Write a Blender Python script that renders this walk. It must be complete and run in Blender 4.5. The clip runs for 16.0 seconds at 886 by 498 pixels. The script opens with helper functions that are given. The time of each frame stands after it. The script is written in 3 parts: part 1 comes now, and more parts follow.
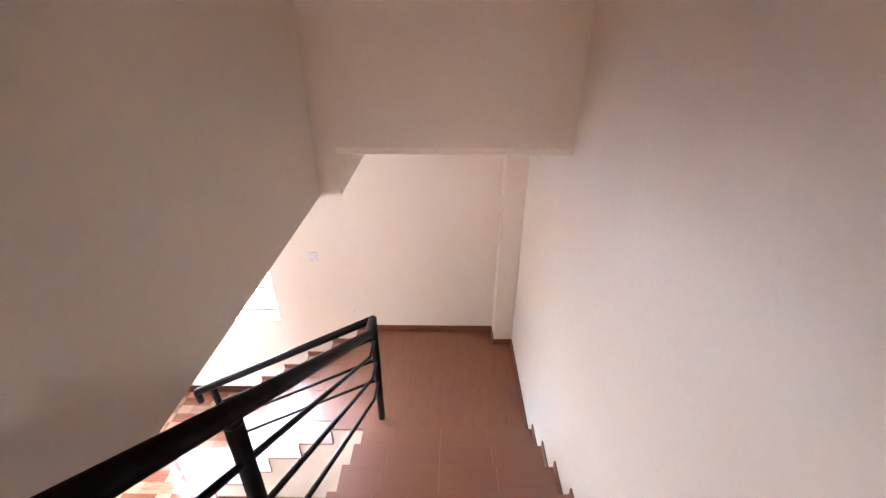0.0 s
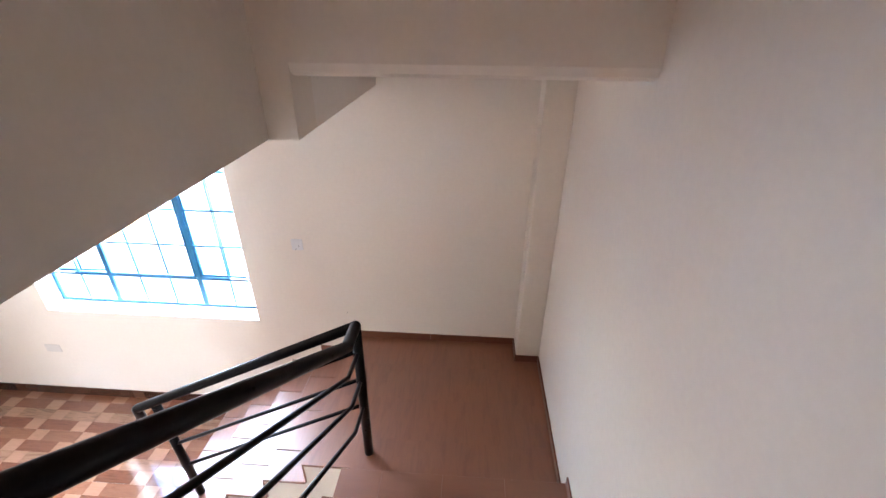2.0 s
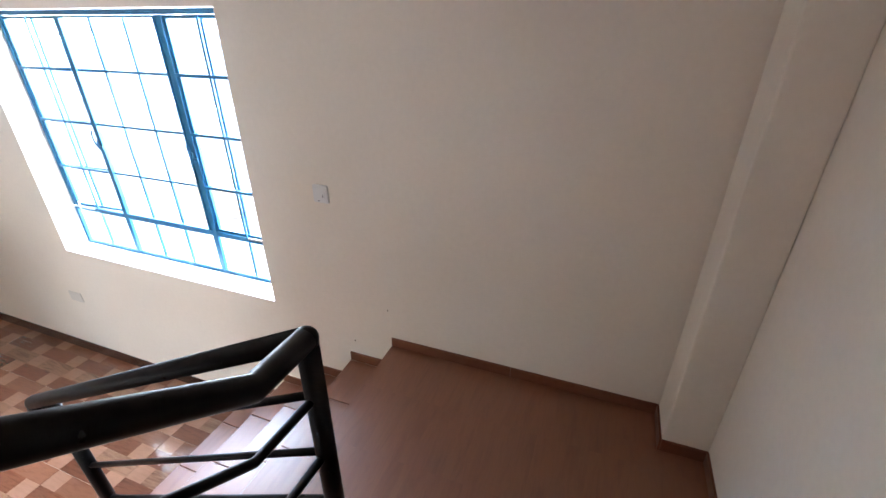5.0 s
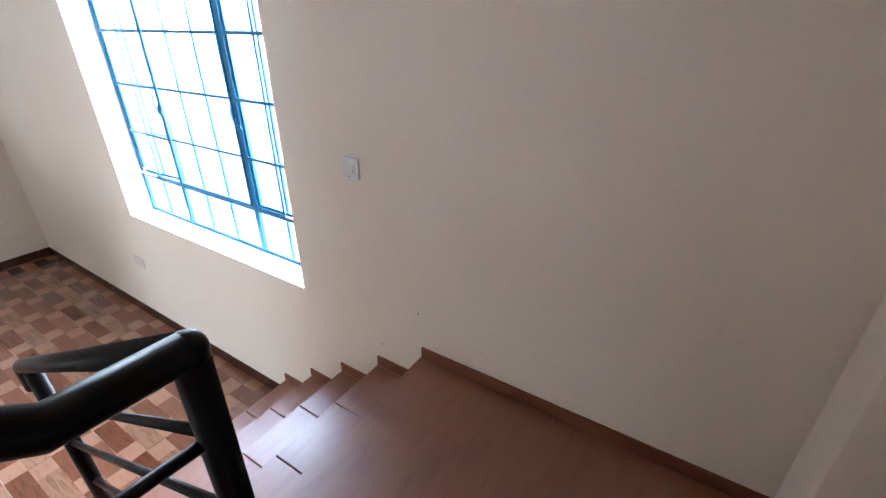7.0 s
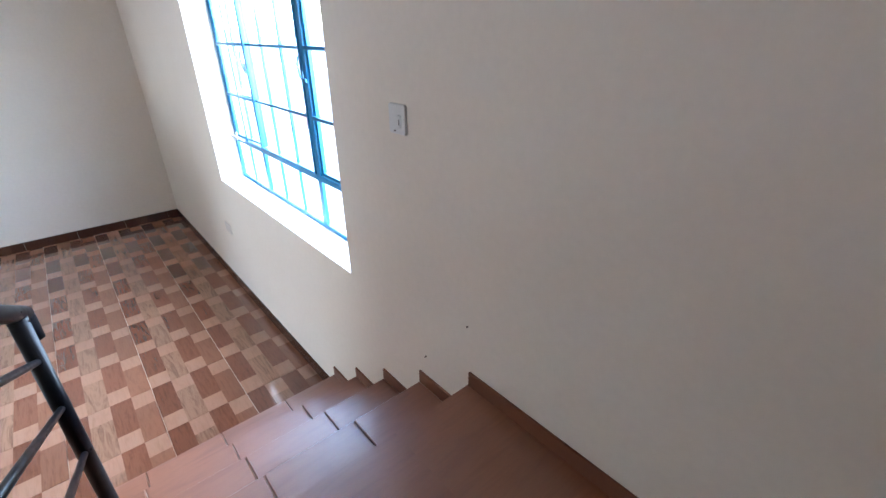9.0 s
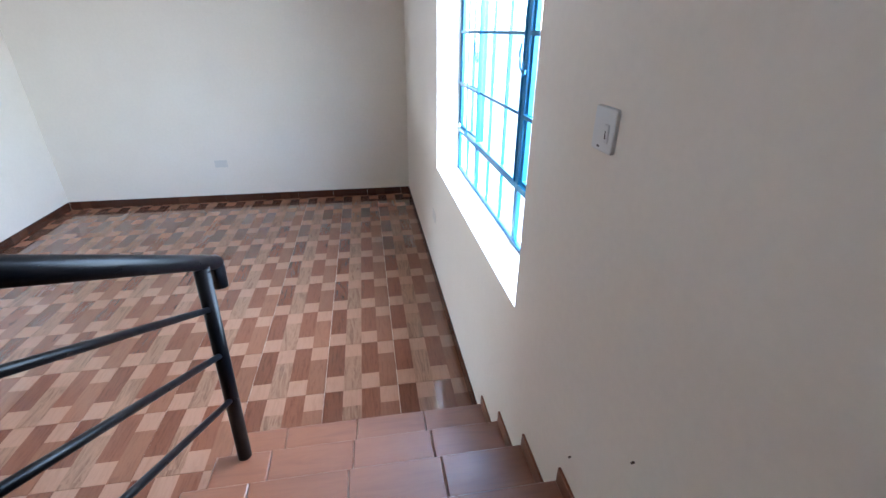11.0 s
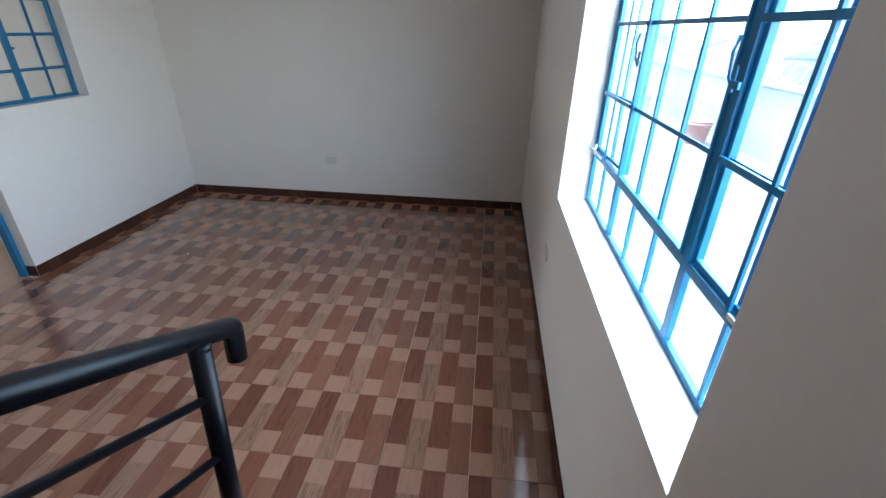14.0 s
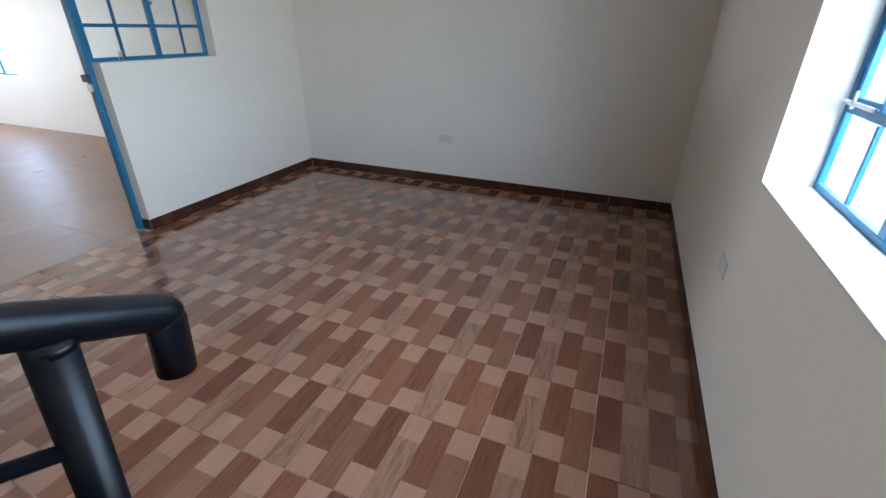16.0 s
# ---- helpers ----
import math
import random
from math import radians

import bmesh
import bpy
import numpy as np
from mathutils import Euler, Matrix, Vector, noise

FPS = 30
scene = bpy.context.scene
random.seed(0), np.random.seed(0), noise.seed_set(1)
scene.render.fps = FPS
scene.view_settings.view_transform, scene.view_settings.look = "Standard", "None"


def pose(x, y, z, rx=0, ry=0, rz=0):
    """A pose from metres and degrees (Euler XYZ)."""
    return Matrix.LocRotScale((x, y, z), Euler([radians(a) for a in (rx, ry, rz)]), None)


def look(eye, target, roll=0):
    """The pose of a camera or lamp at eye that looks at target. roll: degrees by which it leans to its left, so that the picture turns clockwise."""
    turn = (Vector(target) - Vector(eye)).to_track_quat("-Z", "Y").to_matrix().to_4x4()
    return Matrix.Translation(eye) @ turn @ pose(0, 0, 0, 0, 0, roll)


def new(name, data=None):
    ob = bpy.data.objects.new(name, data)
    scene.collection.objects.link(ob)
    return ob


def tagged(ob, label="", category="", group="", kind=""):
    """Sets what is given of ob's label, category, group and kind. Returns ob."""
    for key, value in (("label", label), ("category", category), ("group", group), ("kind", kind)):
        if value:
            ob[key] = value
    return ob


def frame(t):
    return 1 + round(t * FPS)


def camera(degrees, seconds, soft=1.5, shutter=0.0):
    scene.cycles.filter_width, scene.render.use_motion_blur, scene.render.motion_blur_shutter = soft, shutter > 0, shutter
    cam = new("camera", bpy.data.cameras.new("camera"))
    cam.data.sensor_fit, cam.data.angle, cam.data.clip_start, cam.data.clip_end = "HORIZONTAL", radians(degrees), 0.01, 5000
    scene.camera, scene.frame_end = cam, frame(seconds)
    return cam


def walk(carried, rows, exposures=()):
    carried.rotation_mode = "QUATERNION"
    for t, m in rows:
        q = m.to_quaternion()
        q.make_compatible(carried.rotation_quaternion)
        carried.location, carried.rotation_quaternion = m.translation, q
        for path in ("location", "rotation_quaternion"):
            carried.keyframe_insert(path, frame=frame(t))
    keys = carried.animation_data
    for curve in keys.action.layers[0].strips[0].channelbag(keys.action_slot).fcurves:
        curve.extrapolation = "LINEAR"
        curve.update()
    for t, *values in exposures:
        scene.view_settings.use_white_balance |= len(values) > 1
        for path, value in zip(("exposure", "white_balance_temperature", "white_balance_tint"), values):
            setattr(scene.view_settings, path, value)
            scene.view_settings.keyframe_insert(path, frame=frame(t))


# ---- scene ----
cam = camera(90.5, 16.0)
PATH = [
    (0, (0.892, -3.5, 3.776), (0.873, -1.75, 2.808), 0.1),
    (0.5, (0.936, -3.339, 3.629), (0.893, -1.59, 2.659), 0.3),
    (1, (0.971, -3.189, 3.535), (0.899, -1.435, 2.577), 0.2),
    (1.5, (0.939, -2.99, 3.41), (0.844, -1.237, 2.452), 0.3),
    (2, (0.942, -2.846, 3.306), (0.828, -1.091, 2.354), 0.5),
    (2.5, (0.982, -2.675, 3.199), (0.833, -0.919, 2.254), 0.4),
    (3, (0.966, -2.486, 3.053), (0.783, -0.729, 2.115), 0.4),
    (3.5, (0.979, -2.313, 2.935), (0.748, -0.559, 2.003), 0.5),
    (4, (0.969, -2.108, 2.776), (0.637, -0.366, 1.852), 0.5),
    (4.5, (0.936, -1.885, 2.618), (0.453, -0.177, 1.695), 0.2),
    (7, (0.94, -1.3, 2.285), (-0.02, 0.201, 1.376), 0.2),
    (7.5, (0.929, -1.217, 2.224), (-0.069, 0.256, 1.311), 0.2),
    (8, (0.898, -1.094, 2.158), (-0.191, 0.325, 1.263), 0.6),
    (8.5, (0.853, -0.962, 2.1), (-0.343, 0.364, 1.199), 0.1),
    (9, (0.81, -0.817, 2.001), (-0.546, 0.35, 1.106), -0.5),
    (9.5, (0.683, -0.688, 1.968), (-0.817, 0.297, 1.085), 0.2),
    (10, (0.62, -0.572, 1.958), (-1.022, 0.147, 1.071), 0.1),
    (12.5, (0.265, -0.461, 1.915), (-1.52, -0.441, 1.015), 1.3),
    (13, (0.143, -0.43, 1.92), (-1.64, -0.474, 1.014), 1.0),
    (13.5, (0.027, -0.417, 1.906), (-1.756, -0.526, 1.007), 1.1),
    (14, (-0.133, -0.428, 1.895), (-1.911, -0.603, 0.997), 1.3),
    (14.5, (-0.255, -0.429, 1.864), (-2.026, -0.658, 0.964), 1.2),
    (15, (-0.408, -0.419, 1.728), (-2.167, -0.74, 0.832), 1.2),
    (15.2, (-0.446, -0.442, 1.707), (-2.194, -0.818, 0.81), 1.1),
    (15.5, (-0.519, -0.451, 1.668), (-2.237, -0.948, 0.772), 0.4),
    (16, (-0.702, -0.52, 1.526), (-2.359, -1.191, 0.628), 0.4),
]
EXPOSURES = [
    (0, 6.62, 7000, 23), (1.5, 6.12, 6600, 19), (3, 5.8, 6600, 14), (3.6, 5.52, 6600, 13), (4.5, 5.4, 6600, 13), (7, 5.33, 6300, 12), (8.5, 5.3, 5950, 10), (10, 5.22, 5800, 9),
    (12.5, 4.8, 5850, 9), (13.5, 4.5, 5900, 8), (14.5, 3.52, 5950, 6), (15.2, 3.1, 5900, 4), (15.5, 3.12, 5950, 4), (16, 4.18, 6050, 7),
]
SKY, SUN = 0.15, 0.7
SKYLIGHT, FARLIGHT, ENDLIGHT, UPLIGHT = 15.5, 11, 1.8, 0.26
walk(cam, [(t, look(*p)) for t, *p in PATH], EXPOSURES)

# ---- world and light ----
world = bpy.data.worlds.new("sky")
scene.world = world
world.use_nodes = True
wn = world.node_tree
sky = wn.nodes.new("ShaderNodeTexSky")
sky.sky_type = "NISHITA"
sky.sun_disc = False
sky.sun_elevation = radians(80)
sky.sun_rotation = radians(190)
sky.air_density, sky.dust_density = 1.0, 1.4
wn.links.new(sky.outputs[0], wn.nodes["Background"].inputs["Color"])
wn.nodes["Background"].inputs["Strength"].default_value = SKY
sun_data = bpy.data.lights.new("sun", "SUN")
sun_data.energy, sun_data.angle, sun_data.color = SUN, radians(8), (1.0, 0.95, 0.88)
sun = new("sun", sun_data)
sun.matrix_world = look((0.4, -2.3, 14), (0, 0, 0))


def opening_light(name, m, w, h, watts, color=(0.80, 0.88, 1.0)):
    """Area lamp outside one opening: stand-in for skylight, or added fill where no window is known."""
    d = bpy.data.lights.new(name, "AREA")
    d.shape, d.size, d.size_y, d.energy, d.color = "RECTANGLE", w, h, watts, color
    new(name, d).matrix_world = m


opening_light("window_skylight", look((-1.70, 1.02, 2.00), (-1.95, 0.02, 1.42)), 2.8, 2.0, SKYLIGHT)
# fill behind the added south opening, brightens the far room
opening_light("far_room_fill", look((-2.5, -12.25, 1.55), (-2.5, -8.0, 1.5)), 1.7, 1.2, FARLIGHT)
opening_light("end_window_skylight", look((-5.45, -10.37, 1.6), (-4.45, -10.1, 1.2)), 1.6, 1.2, ENDLIGHT)
# unseen orange fill, added to brighten and warm the bulkhead
opening_light("upper_warm_fill", look((0.87, -8.25, 4.9), (0.87, -7.3, 4.5)), 0.3, 0.3, UPLIGHT, (1.0, 0.52, 0.22))

# ---- helpers ----


def part(name, bm, material, parent=None, label=""):
    me = bpy.data.meshes.new(name)
    bm.to_mesh(me)
    bm.free()
    for m in material if isinstance(material, (list, tuple)) else [material]:
        me.materials.append(m)
    ob = new(name, me)
    if parent is not None:
        ob.parent = parent
    if label:
        ob["label"] = label
    return ob


def thing(name, at, label, category, group="", kind=""):
    ob = new(name)
    ob.empty_display_size = 0.05
    ob.location = at
    return tagged(ob, label, category, group, kind)


def add_box(bm, lo, hi, bevel=0.0, segs=2):
    """A box between two corners, with its edges rounded."""
    c = [(a + b) / 2 for a, b in zip(lo, hi)]
    s = [abs(b - a) for a, b in zip(lo, hi)]
    r = bmesh.ops.create_cube(bm, size=1.0, matrix=Matrix.Translation(c) @ Matrix.Diagonal((*s, 1)))
    if bevel:
        es = list({e for v in r["verts"] for e in v.link_edges})
        bmesh.ops.bevel(bm, geom=es, offset=bevel, segments=segs, profile=0.5, affect="EDGES")
    return bm


def box(lo, hi, bevel=0.0, segs=2):
    return add_box(bmesh.new(), lo, hi, bevel, segs)


def prism(pts, axis, a, b, bevel=0.0):
    """A flat outline pushed along an axis from a to b."""
    bm = bmesh.new()
    put = {"x": lambda p, q, w: (w, p, q), "y": lambda p, q, w: (p, w, q), "z": lambda p, q, w: (p, q, w)}[axis]
    va = [bm.verts.new(put(p, q, a)) for p, q in pts]
    vb = [bm.verts.new(put(p, q, b)) for p, q in pts]
    bm.faces.new(va)
    bm.faces.new(vb[::-1])
    n = len(pts)
    for i in range(n):
        bm.faces.new((va[i], vb[i], vb[(i + 1) % n], va[(i + 1) % n]))
    bmesh.ops.recalc_face_normals(bm, faces=bm.faces)
    if bevel:
        bmesh.ops.bevel(bm, geom=list(bm.edges), offset=bevel, segments=2, profile=0.5, affect="EDGES")
    return bm


def add_tube(bm, pts, r, sides=20, closed=True):
    """A round tube along a line of points, mitred at its bends."""
    pts = [Vector(p) for p in pts]
    rings = []
    up = Vector((0, 0, 1))
    for i, p in enumerate(pts):
        d0 = (p - pts[i - 1]).normalized() if i else None
        d1 = (pts[i + 1] - p).normalized() if i < len(pts) - 1 else None
        d = ((d0 or d1) + (d1 or d0)).normalized()
        k = 1 / max(0.4, d.dot(d0 or d1))
        ref = up if abs((d0 or d1).z) < 0.95 else Vector((1, 0, 0))
        s = d.cross(ref).normalized()
        u = s.cross(d).normalized()
        bendy = (d1 - d0) if d0 and d1 else Vector((0, 0, 0))
        ring = []
        for j in range(sides):
            a = 2 * math.pi * j / sides
            o = s * math.cos(a) * r + u * math.sin(a) * r
            if bendy.length > 1e-4:
                b = bendy.normalized()
                o += b * o.dot(b) * (k - 1)
            ring.append(bm.verts.new(p + o))
        rings.append(ring)
    for ra, rb in zip(rings, rings[1:]):
        for j in range(sides):
            f = bm.faces.new((ra[j], ra[(j + 1) % sides], rb[(j + 1) % sides], rb[j]))
            f.smooth = True
    if closed:
        bm.faces.new(rings[0][::-1])
        bm.faces.new(rings[-1])
    bmesh.ops.recalc_face_normals(bm, faces=bm.faces)
    return bm


def tube(pts, r, sides=20):
    return add_tube(bmesh.new(), pts, r, sides)


def bend(p0, p1, p2, r, n=6):
    """Points that round the corner p1 between p0 and p2."""
    p0, p1, p2 = Vector(p0), Vector(p1), Vector(p2)
    a, b = p1 + (p0 - p1).normalized() * r, p1 + (p2 - p1).normalized() * r
    return [a.lerp(p1, i / n).lerp(p1.lerp(b, i / n), i / n) for i in range(n + 1)]


def wall_mesh(axis, us, zs, solid, w0, w1):
    """A wall of cells with openings cut through it. axis: the way that it runs; us, zs: the cuts; solid(i, j)."""
    bm = bmesh.new()
    cache = {}

    def v(u, z, w):
        k = (round(u, 5), round(z, 5), round(w, 5))
        if k not in cache:
            cache[k] = bm.verts.new((u, w, z) if axis == "x" else (w, u, z))
        return cache[k]
    n, m = len(us) - 1, len(zs) - 1
    ok = lambda i, j: 0 <= i < n and 0 <= j < m and solid(i, j)
    for i in range(n):
        for j in range(m):
            if not ok(i, j):
                continue
            a, b, c, d = us[i], us[i + 1], zs[j], zs[j + 1]
            for w in (w0, w1):
                bm.faces.new((v(a, c, w), v(b, c, w), v(b, d, w), v(a, d, w)))
            for di, dj, p, q in ((-1, 0, (a, c), (a, d)), (1, 0, (b, c), (b, d)), (0, -1, (a, c), (b, c)), (0, 1, (a, d), (b, d))):
                if not ok(i + di, j + dj):
                    bm.faces.new((v(*p, w0), v(*q, w0), v(*q, w1), v(*p, w1)))
    bmesh.ops.recalc_face_normals(bm, faces=bm.faces)
    return bm


# ---- materials ----


def mat(name, base, rough, metal=0.0, coat=0.0, spec=0.5):
    m = bpy.data.materials.new(name)
    m.use_nodes = True
    b = m.node_tree.nodes["Principled BSDF"]
    b.inputs["Base Color"].default_value = (*base, 1)
    b.inputs["Roughness"].default_value = rough
    b.inputs["Metallic"].default_value = metal
    b.inputs["Coat Weight"].default_value = coat
    b.inputs["Specular IOR Level"].default_value = spec
    b.inputs["Coat Roughness"].default_value = 0.32
    return m, m.node_tree, b


def node(nt, kind, **sets):
    n = nt.nodes.new(kind)
    for k, val in sets.items():
        n.inputs[k.replace("_", " ")].default_value = val
    return n


def coords(nt, scale=(1, 1, 1)):
    tc = nt.nodes.new("ShaderNodeNewGeometry")
    mp = node(nt, "ShaderNodeMapping", Scale=scale)
    nt.links.new(tc.outputs["Position"], mp.inputs["Vector"])
    return mp.outputs[0]


def ramp(nt, fac, stops):
    r = nt.nodes.new("ShaderNodeValToRGB")
    e = r.color_ramp.elements
    while len(e) < len(stops):
        e.new(0.5)
    for el, (p, c) in zip(e, stops):
        el.position, el.color = p, (*c, 1)
    nt.links.new(fac, r.inputs[0])
    return r.outputs[0]


def mix(nt, fac, a, b, mode="MIX"):
    n = nt.nodes.new("ShaderNodeMix")
    n.data_type, n.blend_type = "RGBA", mode
    for sock, val in ((0, fac), (6, a), (7, b)):
        if hasattr(val, "links"):
            nt.links.new(val, n.inputs[sock])
        else:
            n.inputs[sock].default_value = val if sock == 0 else (*val, 1)
    return n.outputs[2]


def bump(nt, b, height, strength, dist):
    n = node(nt, "ShaderNodeBump", Strength=strength, Distance=dist)
    nt.links.new(height, n.inputs["Height"])
    nt.links.new(n.outputs[0], b.inputs["Normal"])


def noise_tex(nt, vec, scale, detail=4.0, rough=0.55, dist=0.0):
    n = node(nt, "ShaderNodeTexNoise", Scale=scale, Detail=detail, Roughness=rough, Distortion=dist)
    nt.links.new(vec, n.inputs["Vector"])
    return n.outputs[0]


def plaster(name, base, stain):
    m, nt, b = mat(name, base, 0.55)
    vec = coords(nt)
    big = ramp(nt, noise_tex(nt, vec, 1.1, 5), [(0.38, stain), (0.62, base)])
    fine = ramp(nt, noise_tex(nt, vec, 38, 3), [(0.3, (0.965,) * 3), (0.7, (1, 1, 1))])
    nt.links.new(mix(nt, 1.0, big, fine, "MULTIPLY"), b.inputs["Base Color"])
    add = nt.nodes.new("ShaderNodeMath")
    add.operation = "ADD"
    nt.links.new(noise_tex(nt, vec, 9, 3), add.inputs[0])
    nt.links.new(noise_tex(nt, vec, 160, 2), add.inputs[1])
    bump(nt, b, add.outputs[0], 0.05, 0.004)
    return m


def wood_tile(name, dark, light, along, rough=0.22, grain=9.0, random_amount=0.25, bold=False, coat=0.0, spec=0.5, gloss_spots=True, coat_rough=0.32):
    """Glazed tile printed with wood grain that runs along one axis."""
    m, nt, b = mat(name, dark, rough, 0.0, coat, spec)
    b.inputs["Coat Roughness"].default_value = coat_rough
    s = [7.0, 7.0, 7.0]
    s["xyz".index(along)] = 0.9
    vec = coords(nt, s)
    info = nt.nodes.new("ShaderNodeObjectInfo")
    off = nt.nodes.new("ShaderNodeVectorMath")
    off.operation = "MULTIPLY_ADD"
    comb = nt.nodes.new("ShaderNodeCombineXYZ")
    for i in range(3):
        nt.links.new(info.outputs["Random"], comb.inputs[i])
    nt.links.new(comb.outputs[0], off.inputs[0])
    off.inputs[1].default_value = (17, 23, 31)
    nt.links.new(vec, off.inputs[2])
    g = noise_tex(nt, off.outputs[0], grain * (0.45 if bold else 1.0), 6, 0.65, 1.6 if bold else 0.5)
    col = ramp(nt, g, [(0.3, dark), (0.55, light), (0.75, tuple(0.7 * a + 0.3 * c for a, c in zip(dark, light)))])
    vari = ramp(nt, info.outputs["Random"], [(0.0, (1 - random_amount,) * 3), (1.0, (1, 1, 1))])
    cloud = ramp(nt, noise_tex(nt, coords(nt), 2.3, 4), [(0.3, (0.93 if gloss_spots else 0.985,) * 3), (0.7, (1, 1, 1))])
    nt.links.new(mix(nt, 1.0, mix(nt, 1.0, col, vari, "MULTIPLY"), cloud, "MULTIPLY"), b.inputs["Base Color"])
    r = ramp(nt, noise_tex(nt, coords(nt), 6.0, 5), [(0.3, (rough,) * 3), (0.75, (rough + (0.06 if gloss_spots else 0.0),) * 3)])
    nt.links.new(r, b.inputs["Roughness"])
    bump(nt, b, g, 0.05 if gloss_spots else 0.02, 0.001)
    return m


def paint(name, base, rough, chip=None, scale=40.0, spec=0.5, dust=0.0):
    """Oil paint on steel, with brush marks and a few chips."""
    m, nt, b = mat(name, base, rough, 0.0, 0.0, spec)
    vec = coords(nt)
    col = ramp(nt, noise_tex(nt, vec, 14, 4), [(0.3, tuple(0.8 * c for c in base)), (0.7, base)])
    if chip:
        spots = ramp(nt, noise_tex(nt, vec, scale * 3.0, 1), [(0.80, (0, 0, 0)), (0.82, (1, 1, 1))])
        col = mix(nt, spots, col, chip)
    r = ramp(nt, noise_tex(nt, vec, 25, 3), [(0.3, (rough,) * 3), (0.7, (rough + 0.08,) * 3)])
    if dust:
        geo = nt.nodes.new("ShaderNodeNewGeometry")
        sep = nt.nodes.new("ShaderNodeSeparateXYZ")
        nt.links.new(geo.outputs["Normal"], sep.inputs[0])
        lies = mix(nt, 1.0, ramp(nt, sep.outputs["Z"], [(0.45, (0, 0, 0)), (0.95, (1, 1, 1))]), ramp(nt, noise_tex(nt, vec, 9, 5), [(0.4, (0.05,) * 3), (0.7, (dust,) * 3)]), "MULTIPLY")
        col = mix(nt, lies, col, (0.20, 0.17, 0.15))
        r = mix(nt, lies, r, (0.75,) * 3)
    nt.links.new(col, b.inputs["Base Color"])
    nt.links.new(r, b.inputs["Roughness"])
    bump(nt, b, noise_tex(nt, vec, scale, 2), 0.05, 0.001)
    return m


WALL = plaster("cream_wall_paint", (0.76, 0.70, 0.615), (0.735, 0.672, 0.583))
CEIL = plaster("white_ceiling_paint", (0.80, 0.76, 0.70), (0.77, 0.72, 0.66))
SILLP = plaster("white_sill_paint", (0.82, 0.80, 0.77), (0.78, 0.76, 0.72))
STEP = wood_tile("brown_step_tile", (0.182, 0.059, 0.024), (0.246, 0.087, 0.038), "y", 0.46, 3.0, 0.03, False, 0.85, 0.75, False, 0.35)
STEPX = wood_tile("brown_step_tile_along_x", (0.218, 0.075, 0.032), (0.246, 0.088, 0.039), "x", 0.46, 3.0, 0.03, False, 0.85, 0.75, False, 0.35)
T_DARK = wood_tile("dark_brown_print", (0.109, 0.036, 0.018), (0.189, 0.065, 0.034), "x", 0.07, 9.0, 0.25, False, 0.4, 0.8, True, 0.06)
T_MID = wood_tile("mid_brown_print", (0.186, 0.072, 0.039), (0.257, 0.106, 0.057), "x", 0.07, 9.0, 0.25, False, 0.4, 0.8, True, 0.06)
T_RED = wood_tile("red_brown_print", (0.140, 0.046, 0.023), (0.214, 0.077, 0.040), "x", 0.07, 9.0, 0.25, False, 0.4, 0.8, True, 0.06)
T_OAK = wood_tile("grey_oak_print", (0.135, 0.060, 0.034), (0.321, 0.168, 0.100), "x", 0.07, 9.0, 0.15, True, 0.4, 0.8, True, 0.06)
T_PALE = wood_tile("pale_square_print", (0.307, 0.156, 0.094), (0.364, 0.189, 0.118), "x", 0.07, 9.0, 0.1, False, 0.4, 0.8, True, 0.06)
GROUT, _nt, _b = mat("pale_grout", (0.52, 0.39, 0.30), 0.8)
DGROUT, _nt, _b = mat("dark_joint", (0.10, 0.05, 0.032), 0.8)
BLACK = paint("black_gloss_paint", (0.0018, 0.0022, 0.0035), 0.27, (0.10, 0.105, 0.11), 60, 0.12, 0.14)
BLUE = paint("blue_gloss_paint", (0.011, 0.148, 0.290), 0.34, None, 50)
STEEL, _nt, _b = mat("bright_steel", (0.62, 0.62, 0.60), 0.35, 0.9)
PLASTIC, _nt, _b = mat("white_plastic", (0.66, 0.67, 0.67), 0.35)
PLATE, _nt, _b = mat("dusty_white_plastic", (0.60, 0.57, 0.52), 0.5)
DARKP, _nt, _b = mat("dark_plastic", (0.05, 0.05, 0.055), 0.4)
CONC = plaster("pale_concrete", (0.27, 0.272, 0.275), (0.21, 0.212, 0.215))
YARD = plaster("grey_screed", (0.165, 0.157, 0.149), (0.145, 0.138, 0.131))
GLASS = bpy.data.materials.new("window_glass")
GLASS.use_nodes = True
gt = GLASS.node_tree
gt.nodes.remove(gt.nodes["Principled BSDF"])
clear = gt.nodes.new("ShaderNodeBsdfTransparent")
clear.inputs["Color"].default_value = (0.93, 0.96, 0.96, 1)
gloss = node(gt, "ShaderNodeBsdfGlossy", Roughness=0.02)
both = gt.nodes.new("ShaderNodeMixShader")
both.inputs[0].default_value = 0.045
gt.links.new(clear.outputs[0], both.inputs[1])
gt.links.new(gloss.outputs[0], both.inputs[2])
gt.links.new(both.outputs[0], gt.nodes["Material Output"].inputs["Surface"])

# ---- plan ----
LZ = 0.90            # landing
RISE, GO = 0.18, 0.28
UPGO, Y0 = 0.275, -1.335
XR = 1.52            # wall beside the upper flight
XL = 0.22            # wall above the open side
XW, YS = -5.05, -4.04
WIN = (-2.66, -0.784, 1.007, 2.565)
WW = (-11.2, -9.55, 0.80, 2.1)   # window in the far part of the end wall
FY = 0.165           # plane of the window frame

# ---- structure ----


def wall(name, axis, us, zs, solid, w0, w1, label, m=WALL):
    return tagged(part(name, wall_mesh(axis, us, zs, solid, w0, w1), m), label, "wall", kind="structure")


